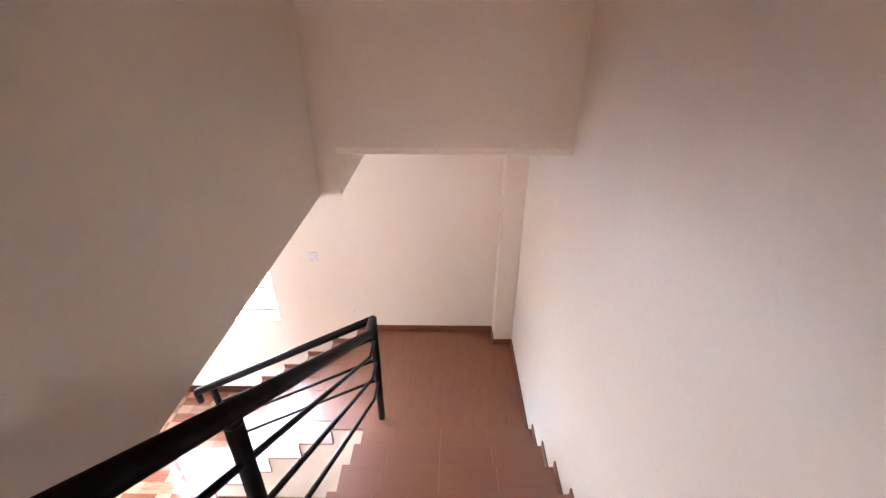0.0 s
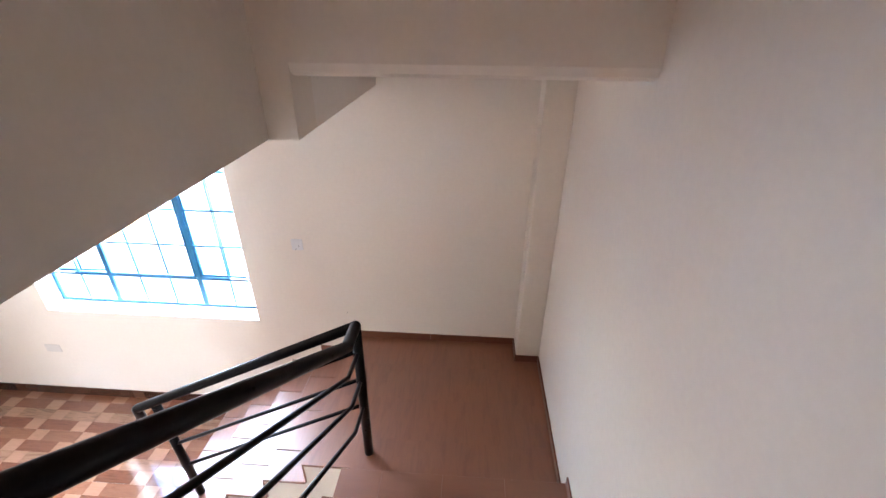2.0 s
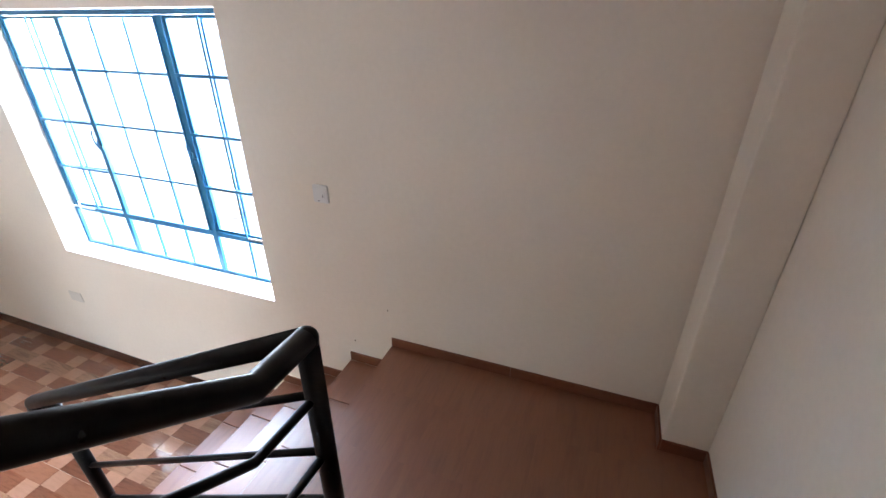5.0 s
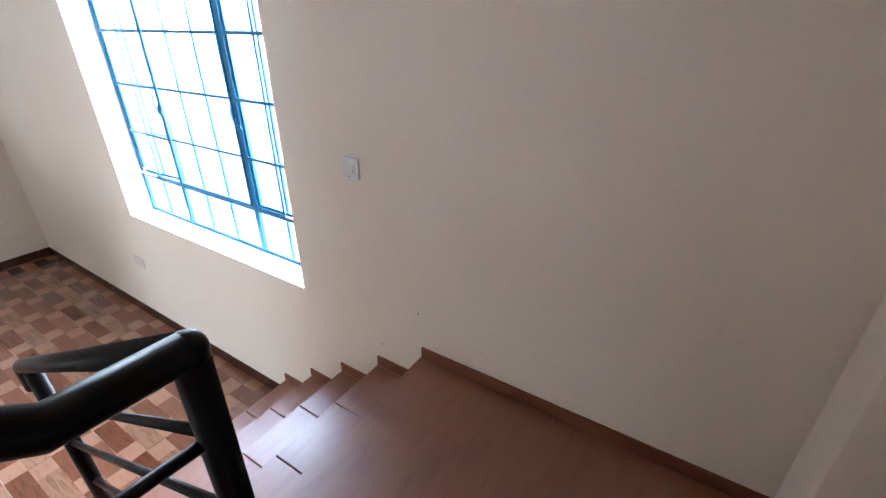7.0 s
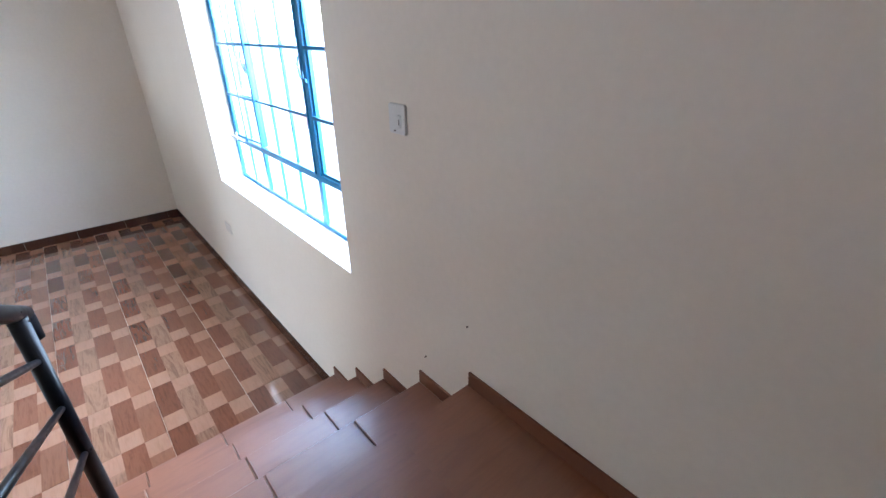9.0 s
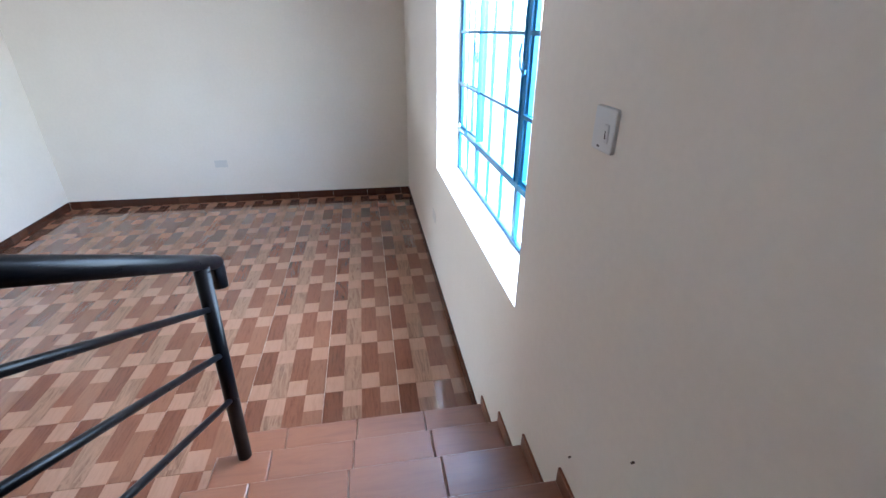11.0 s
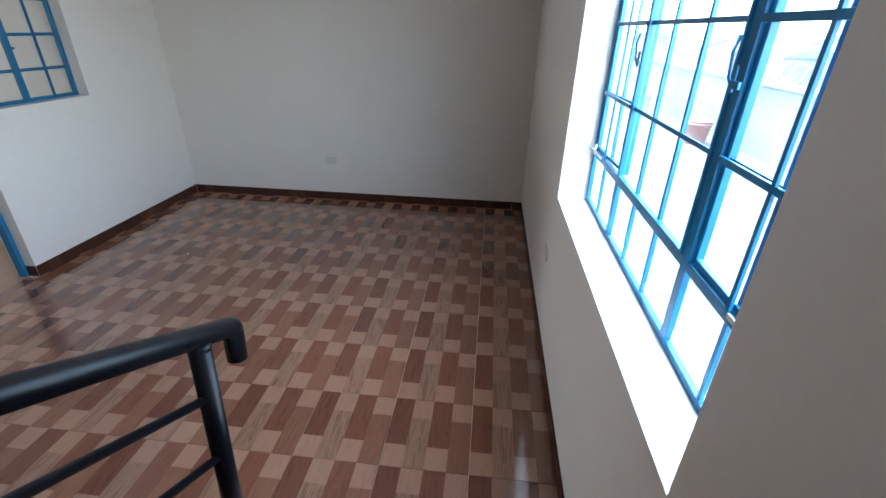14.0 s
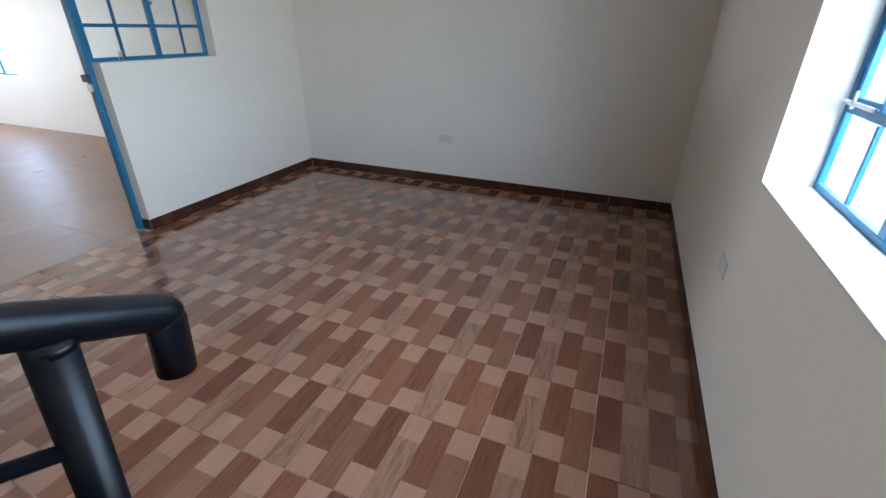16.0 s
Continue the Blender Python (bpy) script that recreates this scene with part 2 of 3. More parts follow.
wall("wall_north", "x", [-5.25, WIN[0], WIN[1], 1.72], [-0.1, WIN[2], WIN[3], 6.2], lambda i, j: not (i == 1 and j == 1), 0.0, 0.23,
     "cream painted plaster wall with the large window")
wall("wall_west", "y", [-12.2, WW[0], WW[1], 0.0], [-0.1, WW[2], WW[3], 3.25], lambda i, j: not (i == 1 and j == 1), -5.25, XW, "plain cream painted plaster end wall")
wall("wall_south", "x", [XW, -3.93, -2.90, -1.40, XR], [-0.1, 1.29, 2.35, 3.25],
     lambda i, j: not (i == 1 and j == 1) and not (i == 2 and j < 2), -4.25, YS, "cream plaster wall with doorway and side window")
wall("wall_east", "y", [-8.2, 0.0], [-0.1, 6.2], lambda i, j: True, XR, 1.72, "tall cream plaster wall beside the stairs")
wall("wall_stair", "y", [-8.0, Y0], [2.9, 6.05], lambda i, j: True, 0.02, XL, "cream plaster wall over the open side of the stairs")
tagged(part("beam", prism([(0.33, 2.9), (0.13, 2.9), (0.13, 3.11), (0.33, 3.11)], "y", Y0 + 0.2, 0.0), CEIL),
       "cream plastered beam over the edge of the landing", "beam", kind="structure")
bulk = [(Y0 - 0.001, 6.05), (Y0 - 0.001, 3.155), (Y0 + 0.012, 3.125), (Y0 + 0.045, 3.11), (Y0 + 0.2, 3.11), (Y0 + 0.2, 6.05)]
bulk_mesh = prism(bulk, "x", 0.33, XR)
add_box(bulk_mesh, (XL, Y0 - 0.001, 2.90), (0.33, Y0 + 0.2, 6.05))
tagged(part("wall_bulkhead", bulk_mesh, WALL), "cream plaster wall hanging over the landing", "wall", kind="structure")
tagged(part("ceiling", box((XW, YS, 3.11), (0.129, 0.0, 3.25)), CEIL), "white painted ceiling of the room", "ceiling", kind="structure")
tagged(part("ceiling_landing", box((0.33, Y0 + 0.2, 3.11), (XR, 0.0, 3.25)), CEIL), "white painted ceiling over the landing", "ceiling", kind="structure")
tagged(part("ceiling_upper", box((XL, -8.0, 6.05), (XR, Y0, 6.2)), CEIL), "white painted ceiling over the stairs", "ceiling", kind="structure")
tagged(part("column", box((1.345, -0.2, LZ), (XR, 0.0, 3.11), 0.006), WALL), "square cream plastered column in the landing corner", "column", kind="structure")
tagged(part("floor_upper", box((XL, -8.0, 3.06), (XR, Y0 - 12 * UPGO, 3.24)), STEP), "brown tiled upper floor", "floor", kind="structure")
# closes the stairwell; its opening is added to pass the warm fill
wall("wall_upper_back", "x", [XL, 0.72, 1.02, XR], [3.06, 4.75, 5.05, 6.05], lambda i, j: not (i == 1 and j == 1), -8.2, -8.0, "cream plaster wall with an opening added for the fill lamp")

# room beyond the doorway
# this wall stays out of view; its opening only lets the far fill in
wall("wall_far_south", "x", [XW, -3.4, -1.6, XR], [-0.1, 0.9, 2.2, 3.25], lambda i, j: not (i == 1 and j == 1), -12.2, -12.0, "unseen cream plaster wall with an opening added for fill light")
wall("wall_far_east", "y", [-12.0, -8.2], [-0.1, 3.25], lambda i, j: True, XR, 1.72, "plain cream plaster wall")
tagged(part("ceiling_far", box((XW, -12.0, 3.11), (XR, -4.25, 3.25)), CEIL), "white painted ceiling", "ceiling", kind="structure")

# lower flight: plastered body
low = [(0.29, 0.0), (-4 * GO, 0.0)]
for i in range(4, 0, -1):
    low += [(-GO * i, LZ - RISE * i - 0.02), (-GO * (i - 1), LZ - RISE * i - 0.02)]
low += [(0.0, LZ - 0.02), (0.29, LZ - 0.02)]
lower_flight = tagged(part("stairs_lower", prism(low, "y", -1.19, -0.002), WALL), "short flight of brown tiled steps with plastered side", "stairs", kind="structure")
landing = tagged(part("landing", box((0.29, Y0 + 0.002, 0.70), (XR - 0.002, -0.002, LZ - 0.02)), WALL), "stair landing with brown wood-look tiles", "landing", kind="structure")
up = []
for k in range(13):
    up += [(Y0 - UPGO * k, LZ + RISE * k - 0.02), (Y0 - UPGO * k, LZ + RISE * (k + 1) - 0.02)]
up += [(Y0 - UPGO * 12 - 0.4, LZ + RISE * 13 - 0.02), (Y0 - UPGO * 12 - 0.4, 2.9), (Y0 - UPGO * 12, 2.86), (Y0 - 0.0, 0.70)]
upper_flight = tagged(part("stairs_upper", prism(up, "x", 0.30, XR - 0.002), WALL), "long flight of brown tiled steps with plastered side", "stairs", kind="structure")
tagged(part("wall_under_landing", box((0.29, Y0 + 0.002, 0.0), (XR - 0.002, Y0 + 0.15, 0.70)), WALL), "plain plaster wall under the landing", "wall", kind="structure")

# ---- outdoors: the yard beyond the window ----
tagged(part("ground", box((-400, 0.24, -0.22), (400, 4.4, -0.02)), YARD), "pale cement screed yard in sunshine", "ground", kind="structure")
tagged(part("ground_south", box((-400, -800, -0.22), (400, -12.2, -0.12)), YARD), "pale cement ground", "ground", kind="structure")
tagged(part("ground_west", box((-400, -12.19, -0.22), (-5.26, 0.235, -0.12)), YARD), "pale cement ground", "ground", kind="structure")
parapet = tagged(part("boundary_wall", box((-30, 4.2, -0.02), (12, 4.4, 1.12)), CONC), "grey rendered boundary wall with a coping", "wall", kind="structure")
part("coping", box((-30, 4.16, 1.12), (12, 4.44, 1.19), 0.01), CONC, parapet)

# ---- window ----


def glazing_bar(lo, hi, across, y, parent, w=0.015, name="glazing_bar"):
    """A T section: a flange inside and a web that stands outwards."""
    bm = bmesh.new()
    if across == "z":                       # upright at x = lo[0]
        x, z0, z1 = lo[0], lo[1], hi[1]
        add_box(bm, (x - w / 2, y - 0.004, z0), (x + w / 2, y, z1), 0.001, 1)
        add_box(bm, (x - 0.002, y, z0), (x + 0.002, y + 0.012, z1))
    else:
        z, x0, x1 = lo[1], lo[0], hi[0]
        add_box(bm, (x0, y - 0.0045, z - w / 2), (x1, y - 0.0005, z + w / 2), 0.001, 1)
        add_box(bm, (x0, y, z - 0.002), (x1, y + 0.012, z + 0.002))
    return part(name, bm, BLUE, parent)


def ring(x0, x1, z0, z1, w, y0, y1, bevel=0.002):
    """A mitred rectangular frame."""
    bm = bmesh.new()
    o = [(x0, z0), (x1, z0), (x1, z1), (x0, z1)]
    i = [(x0 + w, z0 + w), (x1 - w, z0 + w), (x1 - w, z1 - w), (x0 + w, z1 - w)]
    vs = {(a, k, y): bm.verts.new((p[0], y, p[1])) for a, pts in (("o", o), ("i", i)) for k, p in enumerate(pts) for y in (y0, y1)}
    for k in range(4):
        n = (k + 1) % 4
        bm.faces.new((vs["o", k, y0], vs["o", n, y0], vs["i", n, y0], vs["i", k, y0]))
        bm.faces.new((vs["o", k, y1], vs["i", k, y1], vs["i", n, y1], vs["o", n, y1]))
        bm.faces.new((vs["o", k, y0], vs["o", k, y1], vs["o", n, y1], vs["o", n, y0]))
        bm.faces.new((vs["i", k, y0], vs["i", n, y0], vs["i", n, y1], vs["i", k, y1]))
    bmesh.ops.recalc_face_normals(bm, faces=bm.faces)
    if bevel:
        bmesh.ops.bevel(bm, geom=list(bm.edges), offset=bevel, segments=1, affect="EDGES")
    return bm


PANES = {}


def pane(x0, x1, z0, z1, y, parent):
    key = (round(x1 - x0, 3), round(z1 - z0, 3))
    if key not in PANES:
        bm = box((-key[0] / 2, -0.002, -key[1] / 2), (key[0] / 2, 0.002, key[1] / 2))
        PANES[key] = part("pane", bm, GLASS, parent)
        ob = PANES[key]
    else:
        ob = new("pane", PANES[key].data)
        ob.parent = parent
    ob.location = ((x0 + x1) / 2, y, (z0 + z1) / 2)
    ob.visible_shadow = False
    return ob


def casement_handle(x, z, y, parent, side):
    bm = box((x - 0.008, y - 0.006, z - 0.030), (x + 0.008, y, z + 0.030), 0.002)
    h = part("window_handle", bm, BLUE, parent, "blue painted steel cockspur handle")
    pts = [(x, y - 0.008, z - 0.01), (x + side * 0.003, y - 0.014, z + 0.004), (x + side * 0.008, y - 0.018, z + 0.06), (x + side * 0.002, y - 0.013, z + 0.095)]
    part("lever", tube(pts, 0.004, 10), BLUE, h)
    part("tongue", box((x - side * 0.045, y - 0.012, z - 0.02), (x, y - 0.004, z - 0.002), 0.002), BLUE, h)


def peg_stay(x, z, y, parent, way):
    bm = box((x, y - 0.016, z), (x + way * 0.20, y - 0.010, z + 0.014), 0.001, 1)
    s = part("window_stay", bm, STEEL, parent, "bright metal peg stay")
    part("peg", tube([(x + way * 0.05, y - 0.013, z - 0.01), (x + way * 0.05, y - 0.013, z + 0.045)], 0.005, 10), STEEL, s)
    part("stay_end", tube([(x + way * 0.02, y - 0.014, z + 0.007), (x - way * 0.012, y - 0.03, z + 0.012), (x - way * 0.018, y - 0.03, z + 0.035)], 0.005, 10), STEEL, s)


x0, x1, z0, z1 = WIN
window = thing("window_1", ((x0 + x1) / 2, FY, z0), "large blue painted steel casement window with small panes", "window", kind="structure")
window.location = (0, 0, 0)
M0, M1 = -2.117, -1.323
RT = 1.300
ROWS = [1.614, 1.930, 2.248]
part("window_frame", ring(x0 + 0.002, x1 - 0.002, z0 + 0.002, z1 - 0.002, 0.026, FY - 0.005, FY + 0.018), BLUE, window)
for mx in (M0, M1):
    part("mullion", box((mx - 0.020, FY - 0.008, z0 + 0.03), (mx + 0.020, FY + 0.013, z1 - 0.03), 0.002), BLUE, window)
for a, b in ((x0 + 0.03, M0 - 0.020), (M0 + 0.020, M1 - 0.020), (M1 + 0.020, x1 - 0.03)):
    part("transom", box((a, FY - 0.008, RT - 0.016), (b, FY + 0.013, RT + 0.016), 0.002), BLUE, window)
cols = [[x0 + 0.03, (x0 + M0) / 2 + 0.003, M0], [M0, M0 + (M1 - M0) / 3, M0 + 2 * (M1 - M0) / 3, M1], [M1, (x1 + M1) / 2 - 0.003, x1 - 0.03]]
for c in cols:
    side = len(c) == 3
    a, b = c[0] + (0.0 if c[0] == x0 + 0.03 else 0.020), c[-1] - (0.0 if c[-1] == x1 - 0.03 else 0.020)
    # the lights above the transom; the two outer ones are casements that stand ajar behind fixed guard bars
    sash = part("sash", ring(a + 0.001, b - 0.001, RT + 0.017, z1 - 0.031, 0.017 if side else 0.011, FY + (0.0 if side else -0.016), FY + (0.022 if side else 0.008)), BLUE, window)
    for gx in c[1:-1]:
        glazing_bar((gx, RT + 0.026), (gx, z1 - 0.040), "z", FY + (0.012 if side else 0.0), sash)
        glazing_bar((gx, z0 + 0.03), (gx, RT - 0.02), "z", FY, window)
        if side:
            part("guard_bar", box((gx - 0.007, FY - 0.014, RT + 0.016), (gx + 0.007, FY - 0.005, z1 - 0.031), 0.001, 1), BLUE, window)
    for rz in ROWS:
        glazing_bar((a + 0.010, rz), (b - 0.010, rz), "x", FY + (0.011 if side else -0.001), sash)
        if side:
            part("guard_bar", box((a, FY - 0.013, rz - 0.009), (b, FY - 0.004, rz + 0.009), 0.001, 1), BLUE, window)
    zz = [RT, *ROWS, z1 - 0.035]
    for u, v in zip(c, c[1:]):
        pane(u + 0.004, v - 0.004, z0 + 0.025, RT - 0.004, FY + 0.008, window)
        for p, q in zip(zz, zz[1:]):
            pane(u + 0.004, v - 0.004, p + 0.003, q - 0.003, FY + (0.018 if side else 0.008), sash)
    if side:
        ajar = radians(2.6 if c is cols[0] else -0.4)
        hinge = Vector((a if c is cols[0] else b, FY + 0.01, 0))
        sash.rotation_euler = (0, 0, ajar)
        sash.location = hinge - Matrix.Rotation(ajar, 3, "Z") @ hinge
casement_handle(M0, 1.80, FY - 0.018, window, -1)
casement_handle(M1, 1.80, FY - 0.018, window, -1)
peg_stay(x0 + 0.05, RT + 0.012, FY - 0.008, window, 1)
peg_stay(x1 - 0.05, RT + 0.012, FY - 0.008, window, -1)
tagged(part("window_sill", box((x0 + 0.002, 0.0, z0 - 0.004), (x1 - 0.002, FY - 0.006, z0 + 0.004), 0.002), SILLP), "white painted plaster window sill", "window sill", kind="structure")

# ---- doorway and side window in the south wall ----
SY = -4.155
door_frame = thing("door_frame", (0, 0, 0), "blue painted steel door frame with a side light", "door frame", kind="structure")
part("jamb", box((-2.897, SY - 0.03, 0.004), (-2.863, SY + 0.03, 2.34), 0.003), BLUE, door_frame)
part("jamb", box((-1.448, SY - 0.03, 0.004), (-1.403, SY + 0.03, 2.34), 0.003), BLUE, door_frame)
part("head", box((-2.862, SY - 0.03, 2.30), (-1.449, SY + 0.03, 2.34), 0.003), BLUE, door_frame)
part("lock_keep", box((-2.862, SY - 0.03, 1.165), (-2.828, SY + 0.025, 1.215), 0.006), DARKP, door_frame, "black lock keep")
part("latch_plate", box((-2.862, SY - 0.026, 1.10), (-2.842, SY + 0.02, 1.15), 0.003), STEEL, door_frame)
for hz, hl in ((1.02, 0.03), (0.86, 0.10)):
    part("hinge", tube([(-2.857, SY + 0.03, hz), (-2.857, SY + 0.03, hz + hl)], 0.011, 12), BLUE, door_frame)
side = thing("window_2", (0, 0, 0), "blue painted steel side window above a low wall", "window", kind="structure")
sx0, sx1, sz0, sz1 = -3.928, -2.902, 1.293, 2.345
part("window_frame", ring(sx0, sx1 + 0.0, sz0, sz1, 0.026, SY - 0.015, SY + 0.02), BLUE, side)
SM = -3.455
part("mullion", box((SM - 0.019, SY - 0.012, sz0 + 0.026), (SM + 0.019, SY + 0.022, sz1 - 0.026), 0.002), BLUE, side)
scol = [sx0 + 0.02, -3.70, SM, -3.16, sx1 - 0.02]
srow = [sz0 + 0.02, 1.53, 1.785, 2.04, sz1 - 0.02]
for gx in (scol[1], scol[3]):
    glazing_bar((gx, sz0 + 0.026), (gx, sz1 - 0.026), "z", SY + 0.012, side, 0.026)
for rz in srow[1:-1]:
    for a, b in ((sx0 + 0.026, SM - 0.019), (SM + 0.019, sx1 - 0.026)):
        glazing_bar((a, rz), (b, rz), "x", SY + 0.011, side, 0.024)
for u, v in zip(scol, scol[1:]):
    for p, q in zip(srow, srow[1:]):
        pane(u + 0.003, v - 0.003, p + 0.003, q - 0.003, SY - 0.004, side)
casement_handle(SM, 1.70, SY + 0.022, side, 1)
part("window_stay", tube([(-3.10, SY + 0.03, sz0 + 0.01), (-3.10, SY + 0.045, sz0 + 0.06), (-3.13, SY + 0.045, sz0 + 0.06), (-3.13, SY + 0.03, sz0 + 0.01)], 0.006, 10), STEEL, side, "bright metal peg stay")
tagged(part("window_sill", box((sx0 + 0.002, -4.13, 1.286), (sx1 - 0.004, YS + 0.001, 1.292), 0.002), SILLP), "white painted low wall top", "window sill", kind="structure")

# far window beyond the doorway
far = thing("window_3", (-5.15, (WW[0] + WW[1]) / 2, 0), "blue painted steel window in the far part of the end wall", "window", kind="structure")
far.rotation_euler = (0, 0, radians(90))
fw = (WW[1] - WW[0]) / 2 - 0.002
part("window_frame", ring(-fw, fw, WW[2] + 0.002, WW[3] - 0.002, 0.03, -0.02, 0.015), BLUE, far)
for gx in (-fw / 3, fw / 3):
    part("mullion", box((gx - 0.015, -0.018, WW[2] + 0.032), (gx + 0.015, 0.012, WW[3] - 0.032), 0.002), BLUE, far)
for rz in (1.2, 1.6):
    for a, b in ((-fw + 0.03, -fw / 3 - 0.015), (-fw / 3 + 0.015, fw / 3 - 0.015), (fw / 3 + 0.015, fw - 0.03)):
        part("glazing_bar", box((a, -0.012, rz - 0.01), (b, 0.008, rz + 0.01)), BLUE, far)

# ---- railing ----
RX, RY = 0.38, -1.086
railing = thing("stair_railing", (0, 0, 0), "black painted steel pipe railing along both stair flights", "railing")


TOP = 1.880
SL, SU = 0.508, 0.685
xe = -1.035
low_end = (xe, RY, TOP - SL * (RX - xe))
pts = [(RX, RY, TOP)] + [tuple(p) for p in bend((RX, RY, TOP), low_end, (xe + 0.010, RY, low_end[2] - 0.12), 0.012, 3)] + [(xe + 0.008, RY, low_end[2] - 0.10)]
part("handrail", tube(pts, 0.0275, 28), BLACK, railing)
KY, KZ = -1.25, 1.884
yt = -4.75
part("handrail", tube([(RX, RY, TOP), (RX, KY, KZ), (RX, yt, KZ + SU * (KY - yt))], 0.0285, 28), BLACK, railing)


def post(x, y, foot, top, r=0.024, lean=0.0):
    p = part("post", tube([(x, y, foot), (x + lean, y, top)], r, 24), BLACK, railing)
    x += lean
    bm = tube([(x, y, top - 0.017), (x, y, top - 0.012), (x, y, top - 0.006)], r + 0.0005, 24)
    part("weld", bm, BLACK, p)
    return p


post(RX, RY, LZ, TOP + 0.002, 0.027)
elbow = bmesh.new()
bmesh.ops.create_uvsphere(elbow, u_segments=24, v_segments=16, radius=0.0288, matrix=Matrix.Translation((RX, RY, TOP)))
for f in elbow.faces:
    f.smooth = True
part("elbow", elbow, BLACK, railing)
post(-0.838, RY, LZ - RISE * 3, TOP - SL * (RX + 0.90) - 0.02, 0.0265, -0.064)
for py in (-2.785, -4.40):
    k = math.floor((Y0 - py) / UPGO)
    post(RX, py, LZ + RISE * (k + 1), KZ + SU * (KY - py) - 0.02)
for d, dl in ((0.172, 0.186), (0.372, 0.386), (0.570, 0.600)):
    part("rail_bar", tube([(RX - 0.01, RY, TOP - d), (-0.89, RY, TOP - SL * (RX + 0.89) - dl)], 0.011, 12), BLACK, railing)
    part("rail_bar", tube([(RX, RY - 0.01, TOP - d), (RX, KY - 0.04, KZ - d + 0.01), (RX, yt + 0.15, KZ + SU * (KY - yt - 0.15) - d)], 0.011, 12), BLACK, railing)

# ---- wall fittings ----


def rounded_plate(w, h, d, r=0.008):
    """A plate in the xz plane, its back at y = 0, its face towards -y."""
    bm = box((-w / 2, -d, -h / 2), (w / 2, 0, h / 2))
    es = [e for e in bm.edges if abs(e.verts[0].co.y - e.verts[1].co.y) > d / 2]
    bmesh.ops.bevel(bm, geom=es, offset=r, segments=4, profile=0.5, affect="EDGES")
    es = [e for e in bm.edges if all(abs(v.co.y + d) < 1e-5 for v in e.verts)]
    bmesh.ops.bevel(bm, geom=es, offset=0.003, segments=2, profile=0.5, affect="EDGES")
    return bm


switch = thing("light_switch", (-0.345, -0.0, 1.752), "white plastic light switch on the wall", "light switch")
part("switch_plate", rounded_plate(0.086, 0.092, 0.009), PLASTIC, switch)
rk = part("rocker", rounded_plate(0.020, 0.040, 0.0025, 0.002), PLASTIC, switch)
rk.location = (0.016, -0.0095, -0.006)
rk.rotation_euler = (radians(3), 0, 0)
ind = part("indicator", rounded_plate(0.003, 0.018, 0.0012, 0.0009), DARKP, switch, "dark rocker mark")
ind.location = (0.016, -0.0118, -0.008)
mk = part("mark", rounded_plate(0.014, 0.0014, 0.0006, 0.0005), DARKP, switch, "dark printed mark")
mk.location = (-0.012, -0.0088, -0.036)


def socket(at, turn, name="blank_plate", label="white plastic blank socket plate low on the wall"):
    s = thing(name, at, label, "socket plate", "blank plates")
    s.rotation_euler = (0, 0, radians(turn))
    part("plate", rounded_plate(0.146, 0.086, 0.0045), PLATE, s)
    for sx in (-0.06, 0.06):
        part("screw", tube([(sx, -0.004, 0), (sx, -0.0055, 0)], 0.004, 10), WALL, s)
    return s


socket((XW, -2.26, 0.48), 90)
socket((-2.80, 0.0, 0.575), 0)

# small marks left on walls and floor
NAIL, _nt, _b = mat("rusty_nail", (0.10, 0.07, 0.05), 0.6, 0.5)
for nx, nz in ((-0.019, 1.138), (-0.244, 0.873)):
    tagged(part("nail", tube([(nx, 0.004, nz), (nx, -0.004, nz), (nx + 0.001, -0.007, nz - 0.001)], 0.0026, 8), NAIL), "small rusty nail head in the plaster", "nail", "nails in the wall")
SCRAPM, _nt, _b = mat("white_paper", (0.75, 0.74, 0.72), 0.8)


def scrap(at, w, m, label, name="paper_scrap"):
    bm = bmesh.new()
    pts = [(-w, -0.3 * w, 0.004), (-0.3 * w, -0.45 * w, 0.0005), (0.5 * w, -0.2 * w, 0.012), (w, 0.2 * w, 0.02), (0.4 * w, 0.5 * w, 0.006), (-0.5 * w, 0.35 * w, 0.001)]
    lo = [bm.verts.new(p) for p in pts]
    hi = [bm.verts.new((x, y, z + 0.002)) for x, y, z in pts]
    bm.faces.new(lo[::-1])
    bm.faces.new(hi)
    for i in range(6):
        bm.faces.new((lo[i], lo[(i + 1) % 6], hi[(i + 1) % 6], hi[i]))
    ob = part(name, bm, m)
    ob.location = at
    return tagged(ob, label, "litter", "bits on the floor")


scrap((-3.553, -6.81, 0.0), 0.07, SCRAPM, "crumpled white paper scrap on the tan tiles")
scrap((-4.155, -6.95, 0.0), 0.03, DARKP, "dark scrap lying on the tan tiles")
scrap((-3.426, -3.087, 0.0), 0.012, SCRAPM, "tiny pale chip lying on the patterned tiles")

# ---- things in the yard ----


